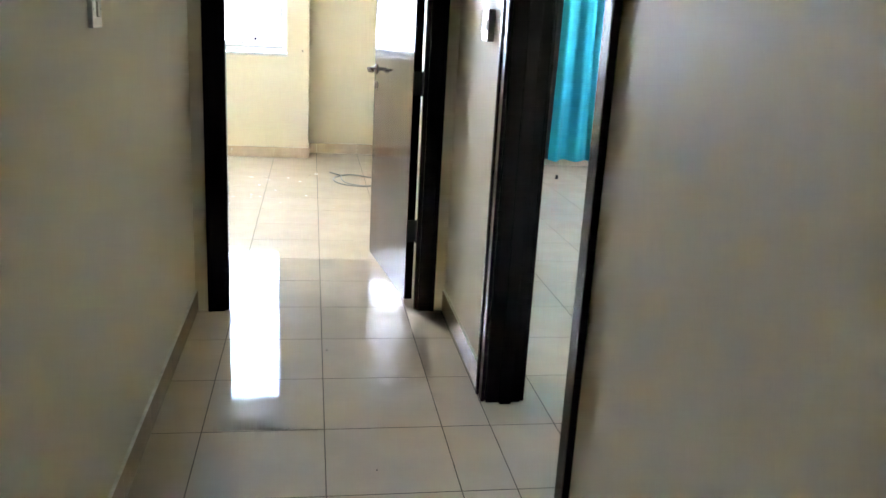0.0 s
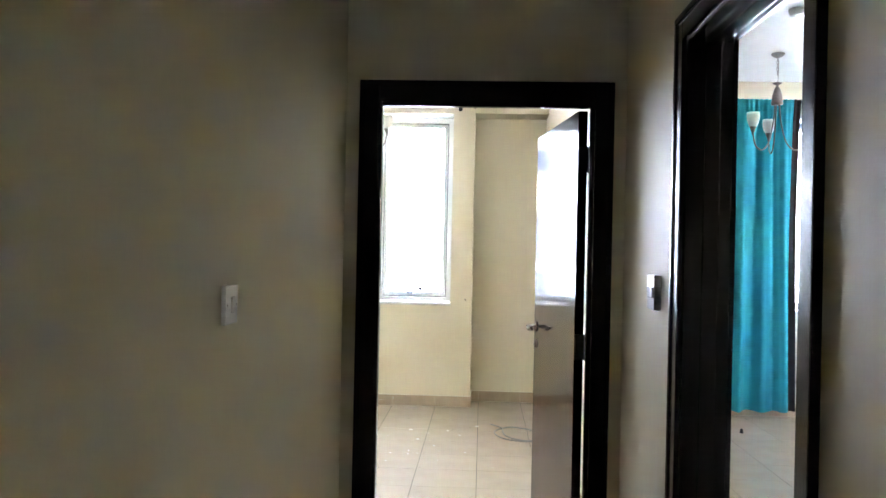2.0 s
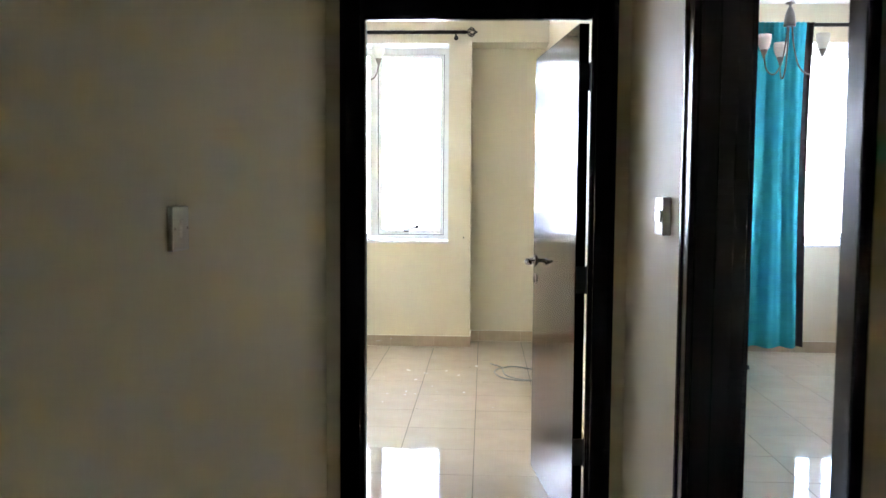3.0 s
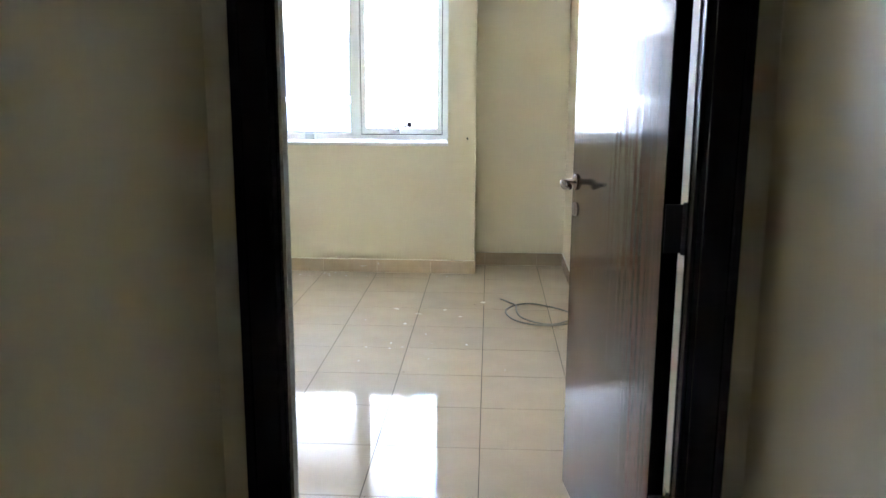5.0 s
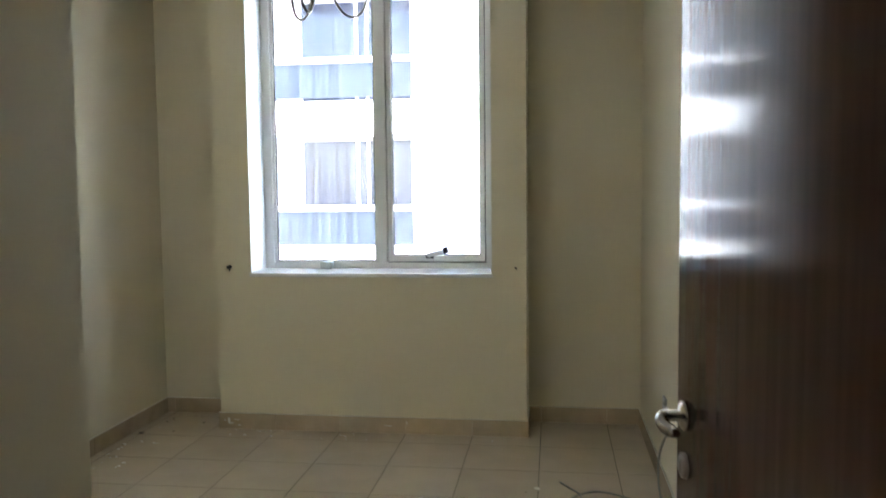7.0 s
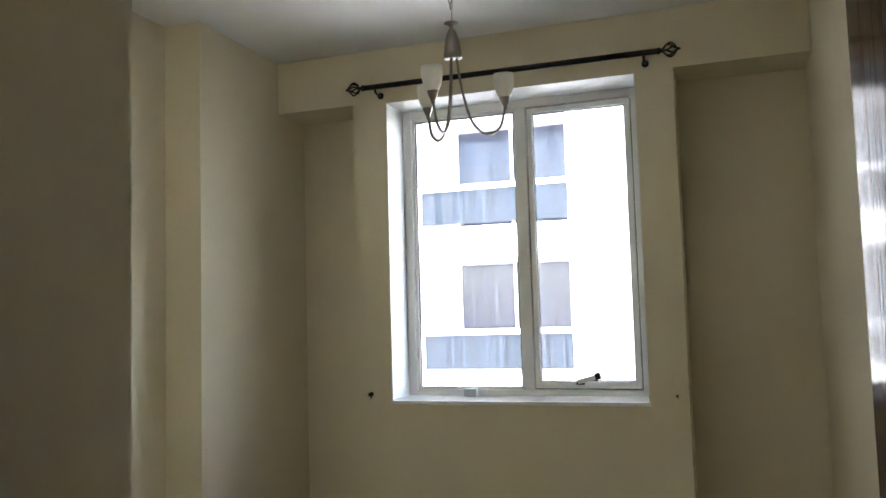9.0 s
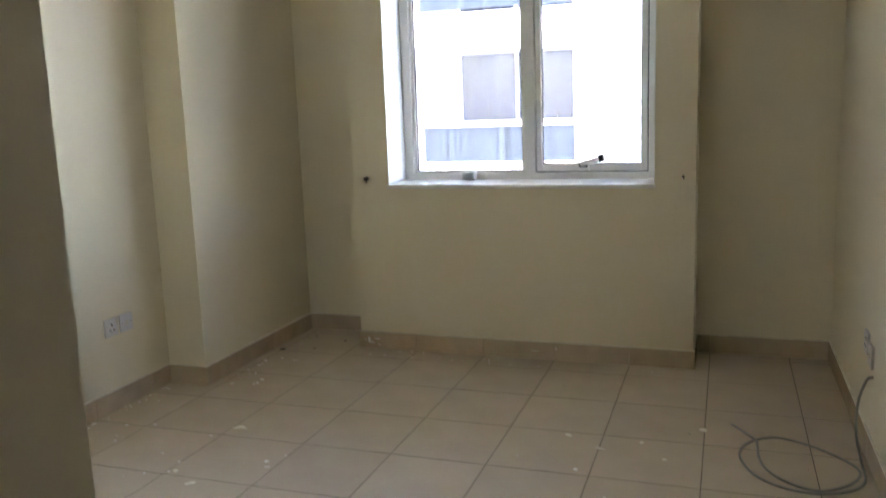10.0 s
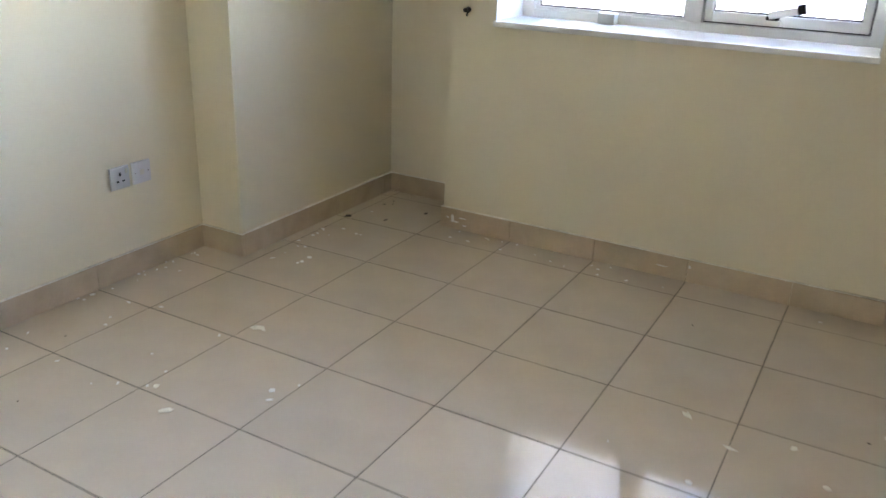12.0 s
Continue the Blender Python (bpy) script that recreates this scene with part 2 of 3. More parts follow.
def window_wall(name, x_l, x_r, x0, x1, p0, p1, label):
    """A wall with a window pier p0..p1 set forward of two alcoves, a beam across them, and an opening x0..x1."""
    structure(name, [
        (x_l, x0, BACK, 8.25, 0, H + 0.1), (x1, x_r, BACK, 8.25, 0, H + 0.1), (x0, x1, BACK, 8.25, 0, WZ0 - 0.02), (x0, x1, BACK, 8.25, WZ1, H + 0.1),
        (p0, x0, PIL, BACK, 0, H + 0.1), (x1, p1, PIL, BACK, 0, H + 0.1), (x0, x1, PIL, BACK, 0, WZ0 - 0.02), (x0, x1, PIL, BACK, WZ1, H + 0.1),
        (x_l, p0, PIL, BACK, 2.728, H + 0.1), (p1, x_r, PIL, BACK, 2.728, H + 0.1)], CREAM, label)


window_wall("wall_bedroom_north", -2.46, EAST, WX0, WX1, -1.95, -0.08, "cream painted window wall with a projecting pier and beam")
window_wall("wall_next_room_north", R2X0, R2X1, WX0 + SHIFT2, WX1 + SHIFT2, WX0 + SHIFT2 - 0.9, WX1 + SHIFT2 + 0.2, "pale painted window wall of the next room")
# the opening in this unseen wall is added to light the next room
structure("wall_next_room_east", [(R2X1, R2X1 + 0.2, R2Y0 - 0.2, 6.75, 0, H + 0.1), (R2X1, R2X1 + 0.2, 7.15, 8.25, 0, H + 0.1), (R2X1, R2X1 + 0.2, 6.75, 7.15, 0, 1.4), (R2X1, R2X1 + 0.2, 6.75, 7.15, 1.9, H + 0.1)], CREAM, "pale painted wall closing the unseen side of the next room")
structure("wall_next_room_south", [(R2X0, R2X1, R2Y0 - 0.2, R2Y0, 0, H + 0.1)], CREAM, "pale painted wall closing the unseen side of the next room")
# closes the place unseen; its west opening is added to brighten the corridor
structure("wall_living_room", [(-3.2, 3.2, -5.6, -5.4, 0, H + 0.1), (3.0, 3.2, -5.4, -1.4, 0, H + 0.1), (-3.2, -0.78, -1.4, -1.2, 0, H + 0.1), (R2X0, 3.2, -1.4, -1.2, 0, H + 0.1),
                               (-3.2, -3.0, -5.4, -3.8, 0, H + 0.1), (-3.2, -3.0, -3.3, -1.4, 0, H + 0.1), (-3.2, -3.0, -3.8, -3.3, 1.9, H + 0.1), (-3.2, -3.0, -3.8, -3.3, 0, 1.3)],
          CREAM, "unseen cream walls before the corridor with an added daylight opening")
structure("ceiling_bedroom", [(-2.9, EAST + 0.05, YR - 0.1, 8.2, H, H + 0.12)], CEIL, "white painted bedroom ceiling", "ceiling")
structure("ceiling_next_room", [(R2X0 - 0.05, R2X1 + 0.1, R2Y0 - 0.1, 8.2, H, H + 0.12)], CEIL, "white painted ceiling of the next room", "ceiling")
structure("ceiling_corridor", [(-0.7, R2X0 - 0.06, -1.4, YD + 0.02, 2.80, 2.92)], CEIL, "white painted corridor ceiling", "ceiling")
structure("ceiling_living_room", [(-3.1, 3.1, -5.5, -1.3, H, H + 0.12)], CEIL, "white painted ceiling before the corridor", "ceiling")
# sun blocker above the ceilings, added out of view
structure("roof", [(-3.3, 4.7, -5.7, 8.24, H + 0.13, H + 0.4)], FACADE, "unseen slab added over the flat to shut out the sun", "roof")


# ---- windows ----
def window(name, x_shift):
    w = tagged(empty(name, pose(x_shift, 0, 0)), "white framed two-light window with a top-hung opening sash", "window", kind="structure")
    y0, y1 = 8.030, 8.085
    x0, x1, z0, z1 = WX0, WX1, WZ0 + 0.005, WZ1 - 0.004
    boxes("frame", [(x0, x0 + 0.055, y0, y1, z0, z1), (x1 - 0.055, x1, y0, y1, z0, z1), (x0 + 0.055, x1 - 0.055, y0, y1, z0, z0 + 0.035),
                    (x0 + 0.055, x1 - 0.055, y0, y1, z1 - 0.05, z1), (-1.010, -0.950, y0, y1, z0 + 0.035, z1 - 0.05)], ALU, w, bevel=0.003)
    # slim bead of the fixed light
    boxes("glazing_bead", [(x0 + 0.055, x0 + 0.073, y0 + 0.018, y1 - 0.004, z0 + 0.035, z1 - 0.05), (-1.026, -1.010, y0 + 0.018, y1 - 0.004, z0 + 0.035, z1 - 0.05),
                           (x0 + 0.073, -1.026, y0 + 0.018, y1 - 0.004, z0 + 0.035, z0 + 0.047), (x0 + 0.073, -1.026, y0 + 0.018, y1 - 0.004, z1 - 0.064, z1 - 0.05)],
          ALU, w, bevel=0.002)
    sx0, sx1, sz0, sz1 = -0.943, x1 - 0.062, z0 + 0.042, z1 - 0.057
    # shadow line round the sash, painted as dark strips behind the gap
    boxes("shadow_line", [(-0.950, sx0 + 0.004, y1 - 0.012, y1 - 0.004, z0 + 0.035, z1 - 0.05), (sx1 - 0.004, x1 - 0.055, y1 - 0.012, y1 - 0.004, z0 + 0.035, z1 - 0.05),
                     (sx0 + 0.004, sx1 - 0.004, y1 - 0.012, y1 - 0.004, z0 + 0.035, sz0 + 0.004), (sx0 + 0.004, sx1 - 0.004, y1 - 0.012, y1 - 0.004, sz1 - 0.004, z1 - 0.05)], DARK, w)
    boxes("sash", [(sx0, sx0 + 0.03, y0 + 0.010, y1 - 0.013, sz0, sz1), (sx1 - 0.03, sx1, y0 + 0.010, y1 - 0.013, sz0, sz1), (sx0 + 0.03, sx1 - 0.03, y0 + 0.010, y1 - 0.013, sz0, sz0 + 0.04),
                   (sx0 + 0.03, sx1 - 0.03, y0 + 0.010, y1 - 0.013, sz1 - 0.03, sz1)], ALU, w, bevel=0.004)
    for px0, px1, pz0, pz1 in ((x0 + 0.07, -1.023, z0 + 0.045, z1 - 0.06), (sx0 + 0.027, sx1 - 0.027, sz0 + 0.037, sz1 - 0.027)):
        p = boxes("pane", [(px0, px1, y0 + 0.038, y0 + 0.044, pz0, pz1)], PANE, w)
        p.visible_shadow = False
    boxes("handle_base", [(-0.712, -0.650, y0 - 0.010, y0 + 0.014, sz0 + 0.002, sz0 + 0.024)], ALU, w, 0.003)
    boxes("pivot", [(-0.705, -0.657, y0 - 0.020, y0 + 0.004, sz0 + 0.024, sz0 + 0.040)], BLACK, w, 0.004)
    bm = bmesh.new()
    add_box(bm, -0.055, 0.055, -0.011, 0.011, -0.014, 0.014, 0.005)
    hd = finish("handle", bm, ALU, w, True)
    hd.matrix_basis = pose(-0.640, y0 - 0.038, sz0 + 0.056, 0, -14, -12)
    hd["label"] = "white lever handle with a dark tip"
    bm = bmesh.new()
    add_box(bm, -0.016, 0.016, -0.014, 0.014, -0.016, 0.024, 0.005)
    tip = finish("handle_tip", bm, BLACK, w)
    tip.matrix_basis = pose(-0.573, y0 - 0.054, sz0 + 0.072, 0, -14, -12)
    boxes("latch_keep", [(-1.362, -1.290, y0 - 0.062, y0, z0 + 0.001, z0 + 0.046)], KEEP, w, 0.004)
    boxes("stay", [(-1.290, -1.235, y0 - 0.014, y0, z0 + 0.020, z0 + 0.040)], ALU, w, 0.003)
    # white reveal lining and dark gaskets
    boxes("reveal", [(x0, x0 + 0.004, PIL + 0.001, y0, WZ0 + 0.005, z1), (x1 - 0.004, x1, PIL + 0.001, y0, WZ0 + 0.005, z1), (x0 + 0.004, x1 - 0.004, PIL + 0.001, y0, WZ1 - 0.004, WZ1)], REVEAL, w)
    for gx0, gx1, gz0, gz1 in ((x0 + 0.073, -1.026, z0 + 0.047, z1 - 0.064), (sx0 + 0.030, sx1 - 0.030, sz0 + 0.040, sz1 - 0.030)):
        g = 0.007
        boxes("gasket", [(gx0, gx0 + g, y0 + 0.030, y0 + 0.037, gz0, gz1), (gx1 - g, gx1, y0 + 0.030, y0 + 0.037, gz0, gz1), (gx0 + g, gx1 - g, y0 + 0.030, y0 + 0.037, gz0, gz0 + g),
                         (gx0 + g, gx1 - g, y0 + 0.030, y0 + 0.037, gz1 - g, gz1)], DARK, w)
    # sill board with a nosing
    s = boxes("sill", [(x0 - 0.004, x1 + 0.004, PIL - 0.018, y0 + 0.02, WZ0 - 0.020, WZ0 + 0.004)], SILL, w, bevel=0.005)
    s["label"] = "white stone sill board"
    return w


window("window_1", 0)
window("window_2", SHIFT2)


# ---- doorways ----
def doorway(name, m, x0, x1, top, depth, c=0.078, stops=(0.016, 0.016), stop_y=(0.05, 0.095), inner=0.008):
    """Dark timber lining and architraves. Local x across, y through the wall (0 is the corridor face), z up. x0..x1 clear opening."""
    d = tagged(empty(name, m), "dark-stained timber door frame with moulded architraves", "door frame", kind="structure")
    t = 0.034
    boxes("jamb", [(x0 - t, x0, 0.002, depth - 0.002, 0, top + t)], WOOD, d, 0.003)
    boxes("jamb", [(x1, x1 + t, 0.002, depth - 0.002, 0, top + t)], WOOD, d, 0.003)
    boxes("head", [(x0, x1, 0.002, depth - 0.002, top, top + t)], WOOD, d, 0.003)
    (sl, sr), (s0, s1) = stops, stop_y
    for st in ((x0, x0 + sl, s0, s1, 0, top), (x1 - sr, x1, s0, s1, 0, top), (x0 + sl, x1 - sr, s0, s1, top - 0.016, top)):
        boxes("stop", [st], WOOD, d, 0.003)
    for ya, yb, yc in ((-0.014, 0.0, -0.020), (depth + 0.014, depth, depth + 0.020)):
        o = 0.008 if yb == 0 else inner
        lo, hi = min(ya, yb), max(ya, yb)
        lo2, hi2 = min(yc, yb), max(yc, yb)
        for xa, xb, xe in ((x0 - o - c + 0.012, x0 - o, x0 - o - c), (x1 + o, x1 + o + c - 0.012, x1 + o + c)):
            boxes("architrave", [(min(xa, xb), max(xa, xb), lo, hi, 0, top + o + c - 0.012)], WOOD, d, 0.004)
            edge = (xe, xe + 0.022) if xe < x0 else (xe - 0.022, xe)
            boxes("moulding", [(*edge, lo2, hi2, 0, top + o + c)], WOOD, d, 0.005)
        boxes("architrave", [(x0 - o, x1 + o, lo, hi, top + o, top + o + c - 0.012)], WOOD, d, 0.004)
        boxes("moulding", [(x0 - o - c + 0.022, x1 + o + c - 0.022, lo2, hi2, top + o + c - 0.022, top + o + c)], WOOD, d, 0.005)
    return d


frame_1 = doorway("door_frame_1", pose(0, YD, 0), -0.425, 0.448, 2.068, YR - YD, stops=(0.006, 0.008), stop_y=(0.008, 0.040), inner=0.030)
# local x runs towards -y in the side doorway
frame_2 = doorway("door_frame_2", pose(HR, 0, 0, 0, 0, -90), -2.568, -1.685, 2.072, R2X0 - HR)


# bedroom light along the left jamb, painted as two grey strips
boxes("jamb_light_strip", [(-0.425, -0.421, 0.044, 0.070, 0, 2.05), (-0.425, -0.422, 0.076, 0.092, 0, 2.05)], JAMB_LIGHT, frame_1, 0.001)["label"] = "grey strip painting the bedroom light on the jamb lining"
boxes("strike_plate", [(-2.5685, -2.5660, 0.100, 0.122, 0.93, 1.13)], WOOD, frame_2)


def lever(d, side, y):
    bm = bmesh.new()
    turn = Matrix.Rotation(radians(-90 * side), 3, "X")
    lathe(bm, [(0.0, 0.0), (0.026, 0.0), (0.026, 0.006), (0.02, 0.010), (0.010, 0.012), (0.010, 0.045), (0.0, 0.048)], (0.81, y, 1.066), 20, turn)
    o = y + side * 0.042
    tube(bm, smooth_path([(0.81, o - side * 0.004, 1.066), (0.795, o + side * 0.004, 1.066), (0.770, o + side * 0.006, 1.060), (0.740, o - side * 0.002, 1.058), (0.712, o + side * 0.006, 1.066),
                          (0.698, o + side * 0.016, 1.070)]),
         lambda t: 0.0095 + 0.0025 * math.sin(5 * t))
    finish("handle", bm, CHROME, d, True)["label"] = "nickel lever handle on a round rose"
    bm = bmesh.new()
    lathe(bm, [(0.0, 0.0), (0.022, 0.0), (0.022, 0.007), (0.018, 0.009), (0.0, 0.009)], (0.81, y, 0.978), 20, turn)
    add_box(bm, 0.807, 0.813, y + side * 0.009 - 0.002, y + side * 0.009 + 0.002, 0.966, 0.988)
    finish("escutcheon", bm, NICKEL, d, True)


def door_leaf():
    d = tagged(empty("door_leaf", pose(0.406, 3.690, 0, 0, 0, 97.6)), "dark brown veneered door standing open against the bedroom wall", "door")
    boxes("panel", [(0.002, 0.860, -0.040, 0.0, 0.008, 2.062)], VENEER, d, 0.002)
    boxes("lipping", [(-0.002, 0.002, -0.039, -0.001, 0.009, 2.061), (0.860, 0.864, -0.039, -0.001, 0.009, 2.061)], WOOD, d)
    lever(d, 1, 0.0)
    lever(d, -1, -0.040)
    boxes("lock_plate", [(0.864, 0.8655, -0.030, -0.010, 0.90, 1.11)], NICKEL, d)
    for z in (0.30, 1.0, 1.80):
        bm = bmesh.new()
        add_box(bm, -0.006, -0.003, -0.052, -0.004, z, z + 0.11)
        lathe(bm, [(0.007, z - 0.004), (0.007, z + 0.114)], (-0.006, -0.05, 0), 12)
        finish("hinge", bm, BLACK, d)
    return d


door_leaf()


# ---- switches and sockets ----
def plate(name, m, w, h, kind, label, cat, deep=0.010):
    """A wall plate; local x along the wall, y out of it, z up, about its centre."""
    p = tagged(empty(name, m), label, cat)
    boxes("plate", [(-w / 2, w / 2, 0.0, deep, -h / 2, h / 2)], SOCKET if kind in ("socket", "blank") else PLASTIC, p, 0.003)
    if kind == "socket":
        boxes("pin_hole", [(-0.004, 0.004, 0.008, 0.0112, 0.008, 0.020), (-0.018, -0.008, 0.008, 0.0112, -0.016, -0.010), (0.008, 0.018, 0.008, 0.0112, -0.016, -0.010)], DARK, p)
        boxes("rocker", [(-0.034, -0.024, 0.008, 0.0135, 0.014, 0.032)], YELLOW, p, 0.001)
    elif kind == "blank":
        boxes("outlet", [(-0.010, 0.010, 0.008, 0.0125, -0.010, 0.010)], YELLOW, p, 0.001)
        boxes("screw", [(-0.033, -0.028, 0.009, 0.0108, -0.002, 0.002)], NICKEL, p)
        boxes("screw", [(0.028, 0.033, 0.009, 0.0108, -0.002, 0.002)], NICKEL, p)
    else:
        n = int(kind)
        for i in range(n):
            x = (i - (n - 1) / 2) * 0.028
            boxes("rocker", [(x - 0.010, x + 0.010, deep - 0.002, deep + 0.005, -0.018, 0.018)], PLASTIC, p, 0.002)
        boxes("screw", [(-w / 2 + 0.008, -w / 2 + 0.012, deep - 0.001, deep + 0.0008, -0.002, 0.002)], NICKEL, p)
        boxes("screw", [(w / 2 - 0.012, w / 2 - 0.008, deep - 0.001, deep + 0.0008, -0.002, 0.002)], NICKEL, p)
    return p


plate("light_switch", pose(HL, 2.010, 1.325, 0, 0, -90), 0.086, 0.088, "1", "white plastic single light switch on the corridor wall", "light switch", 0.012)
plate("light_switch", pose(HR, 2.895, 1.334, 0, 0, 90), 0.105, 0.112, "3", "white plastic three-gang light switch beside the side doorway", "light switch", 0.024)
plate("wall_socket", pose(WEST, 6.552, 0.405, 0, 0, -90), 0.086, 0.086, "socket", "white plastic power socket on the bedroom wall", "socket")
plate("wall_socket", pose(WEST, 6.654, 0.405, 0, 0, -90), 0.086, 0.086, "blank", "white plastic aerial outlet beside a power socket", "socket")
plate("wall_socket", pose(EAST, 6.965, 0.420, 0, 0, 90), 0.086, 0.086, "socket", "white plastic power socket on the bedroom wall", "socket")
plate("wall_socket", pose(EAST, 6.862, 0.395, 0, 0, 90), 0.086, 0.086, "blank", "white plastic outlet with a loose cable", "socket")


# ---- bedroom things ----
def curtain_rod(name, x0, x1, y, z, wall):
    r = tagged(empty(name, pose((x0 + x1) / 2, y, z)), "black metal curtain rod with open cage finials", "curtain rod")
    h = (x1 - x0) / 2
    bm = bmesh.new()
    tube(bm, [(-h + 0.09, 0, 0), (0, 0, 0), (h - 0.09, 0, 0)], 0.0160, 14)
    for s in (-1, 1):
        turn = Matrix.Rotation(radians(90 * s), 3, "Y")
        lathe(bm, [(0.0, 0), (0.017, 0.0), (0.019, 0.012), (0.011, 0.02), (0.011, 0.03), (0.0, 0.032)], (s * (h - 0.10), 0, 0), 14, turn)
    finish("pole", bm, BLACK, r, True)
    for s in (-1, 1):
        bm = bmesh.new()
        cx = s * (h - 0.035)
        for k in range(6):
            a = math.pi * k / 3
            pts = []
            for i in range(11):
                u = i / 10
                rad = 0.038 * math.sin(math.pi * u)
                b = a + 1.1 * u
                pts.append((cx + s * (u - 0.5) * 0.080, rad * math.cos(b), rad * math.sin(b)))
            tube(bm, pts, 0.0050, 6)
        lathe(bm, [(0.0, -0.012), (0.008, -0.006), (0.009, 0.0), (0.006, 0.009), (0.0, 0.014)], (cx + s * 0.042, 0, 0), 10, Matrix.Rotation(radians(90 * s), 3, "Y"))
        finish("finial", bm, BLACK, r, True)
        bm = bmesh.new()
        bx = s * (h - 0.17)
        tube(bm, smooth_path([(bx, wall - y - 0.006, -0.035), (bx, wall - y - 0.03, -0.038), (bx, 0.012, -0.034), (bx, -0.002, -0.016)], 5), 0.007, 8)
        lathe(bm, [(0.0, 0.0), (0.020, 0.0), (0.020, 0.006), (0.0, 0.008)], (bx, wall - y, -0.035), 14, Matrix.Rotation(radians(90), 3, "X"))
        finish("bracket", bm, BLACK, r, True)
    return r


curtain_rod("curtain_rod", -1.935, -0.050, 7.68, 2.800, PIL)


def chandelier(name, x, y, first, lean, label):
    c = tagged(empty(name, pose(x, y, H, lean)), label, "ceiling light")
    bm = bmesh.new()
    lathe(bm, [(0.0, 0.0), (0.052, -0.001), (0.05, -0.012), (0.03, -0.028), (0.008, -0.036), (0.0, -0.036)], (0, 0, 0), 24)
    finish("canopy", bm, NICKEL, c, True)
    bm = bmesh.new()
    for i in range(5):
        z = -0.045 - 0.027 * i
        pts = []
        for k in range(12):
            a = 2 * math.pi * k / 12
            u, v = 0.008 * math.cos(a), 0.018 * math.sin(a)
            pts.append((u, 0, z + v) if i % 2 else (0, u, z + v))
        tube(bm, pts, 0.0022, 6, True)
    tube(bm, [(0.004, 0.003, -0.03), (0.009, 0.006, -0.12), (0.003, 0.0, -0.23)], 0.002, 6)
    finish("chain", bm, NICKEL, c, True)
    bm = bmesh.new()
    lathe(bm, [(0.0, -0.222), (0.02, -0.226), (0.034, -0.232), (0.033, -0.238), (0.010, -0.248), (0.010, -0.262), (0.020, -0.275), (0.034, -0.32), (0.042, -0.375), (0.044, -0.402),
               (0.036, -0.404), (0.0, -0.404)], (0, 0, 0), 28)
    finish("body", bm, NICKEL, c, True)
    for k in range(3):
        a = radians(first + 120 * k)
        e = Vector((math.cos(a), math.sin(a), 0))
        bm = bmesh.new()
        tube(bm, smooth_path([e * 0.018 + Vector((0, 0, -0.40)), e * 0.035 + Vector((0, 0, -0.55)), e * 0.075 + Vector((0, 0, -0.70)), e * 0.14 + Vector((0, 0, -0.765)),
                              e * 0.205 + Vector((0, 0, -0.735)), e * 0.234 + Vector((0, 0, -0.645))], 8), 0.0062, 8)
        finish("arm", bm, NICKEL, c, True)
        bm = bmesh.new()
        o = e * 0.235
        lathe(bm, [(0.0, -0.652), (0.007, -0.652), (0.010, -0.642), (0.009, -0.634), (0.014, -0.626), (0.026, -0.594), (0.027, -0.588), (0.0, -0.588)], (o.x, o.y, 0), 18)
        finish("lamp_holder", bm, NICKEL, c, True)
        bm = bmesh.new()
        lathe(bm, [(0.024, -0.596), (0.036, -0.575), (0.045, -0.545), (0.049, -0.51), (0.048, -0.482), (0.045, -0.484), (0.046, -0.51), (0.042, -0.545), (0.033, -0.573), (0.020, -0.592)], (o.x, o.y, 0), 24)
        finish("shade", bm, FROST, c, True)["label"] = "frosted white glass bell shade"
    return c


chandelier("chandelier", -1.03, 6.88, 23, 4, "three-arm nickel chandelier with frosted glass shades on a chain")
chandelier("chandelier", 2.29, 6.70, -35, 0, "three-arm nickel chandelier hanging in the next room")


def wall_hook(x, z, r, label):
    bm = bmesh.new()
    turn = Matrix.Rotation(radians(90), 3, "X")
    lathe(bm, [(0.0, 0.0), (r, 0.0), (r, 0.004), (r * 0.5, 0.008), (r * 0.45, 0.025), (r * 0.8, 0.03), (0.0, 0.034)], (0, 0, 0), 12, turn)
    tube(bm, smooth_path([(0, -0.02, 0), (r * 0.8, -0.03, -r * 0.6), (r * 0.5, -0.028, -r * 1.8)], 4), r * 0.3, 6)
    ob = finish("wall_hook", bm, BLACK, None, True)
    ob.matrix_world = pose(x, PIL, z)
    tagged(ob, label, "hook")


wall_hook(-1.865, 0.998, 0.013, "small black curtain tie-back hook on the window pier")
wall_hook(-0.140, 0.998, 0.006, "small bent dark nail in the window pier")


def floor_cable():
    bm = bmesh.new()
    z = 0.005
    pts = [(0.596, 6.800, 0.330), (0.575, 6.795, 0.318), (0.548, 6.780, 0.235), (0.543, 6.745, 0.12), (0.556, 6.69, 0.035), (0.560, 6.61, z), (0.515, 6.52, z), (0.401, 6.455, z),
           (0.275, 6.475, z), (0.185, 6.555, z), (0.140, 6.680, z), (0.143, 6.790, z), (0.195, 6.885, z), (0.285, 6.920, z + 0.006), (0.405, 6.872, z + 0.002), (0.510, 6.770, z), (0.548, 6.650, z + 0.009),
           (0.505, 6.545, z + 0.008), (0.405, 6.480, z), (0.310, 6.510, z), (0.235, 6.600, z), (0.205, 6.720, z), (0.200, 6.850, z + 0.009), (0.165, 6.930, z + 0.006), (0.107, 7.040, z)]
    tube(bm, smooth_path(pts, 5), 0.0052, 7)
    tagged(finish("loose_cable", bm, CABLE, None, True), "grey loose cable coiled on the tiles from a wall outlet", "cable")


floor_cable()


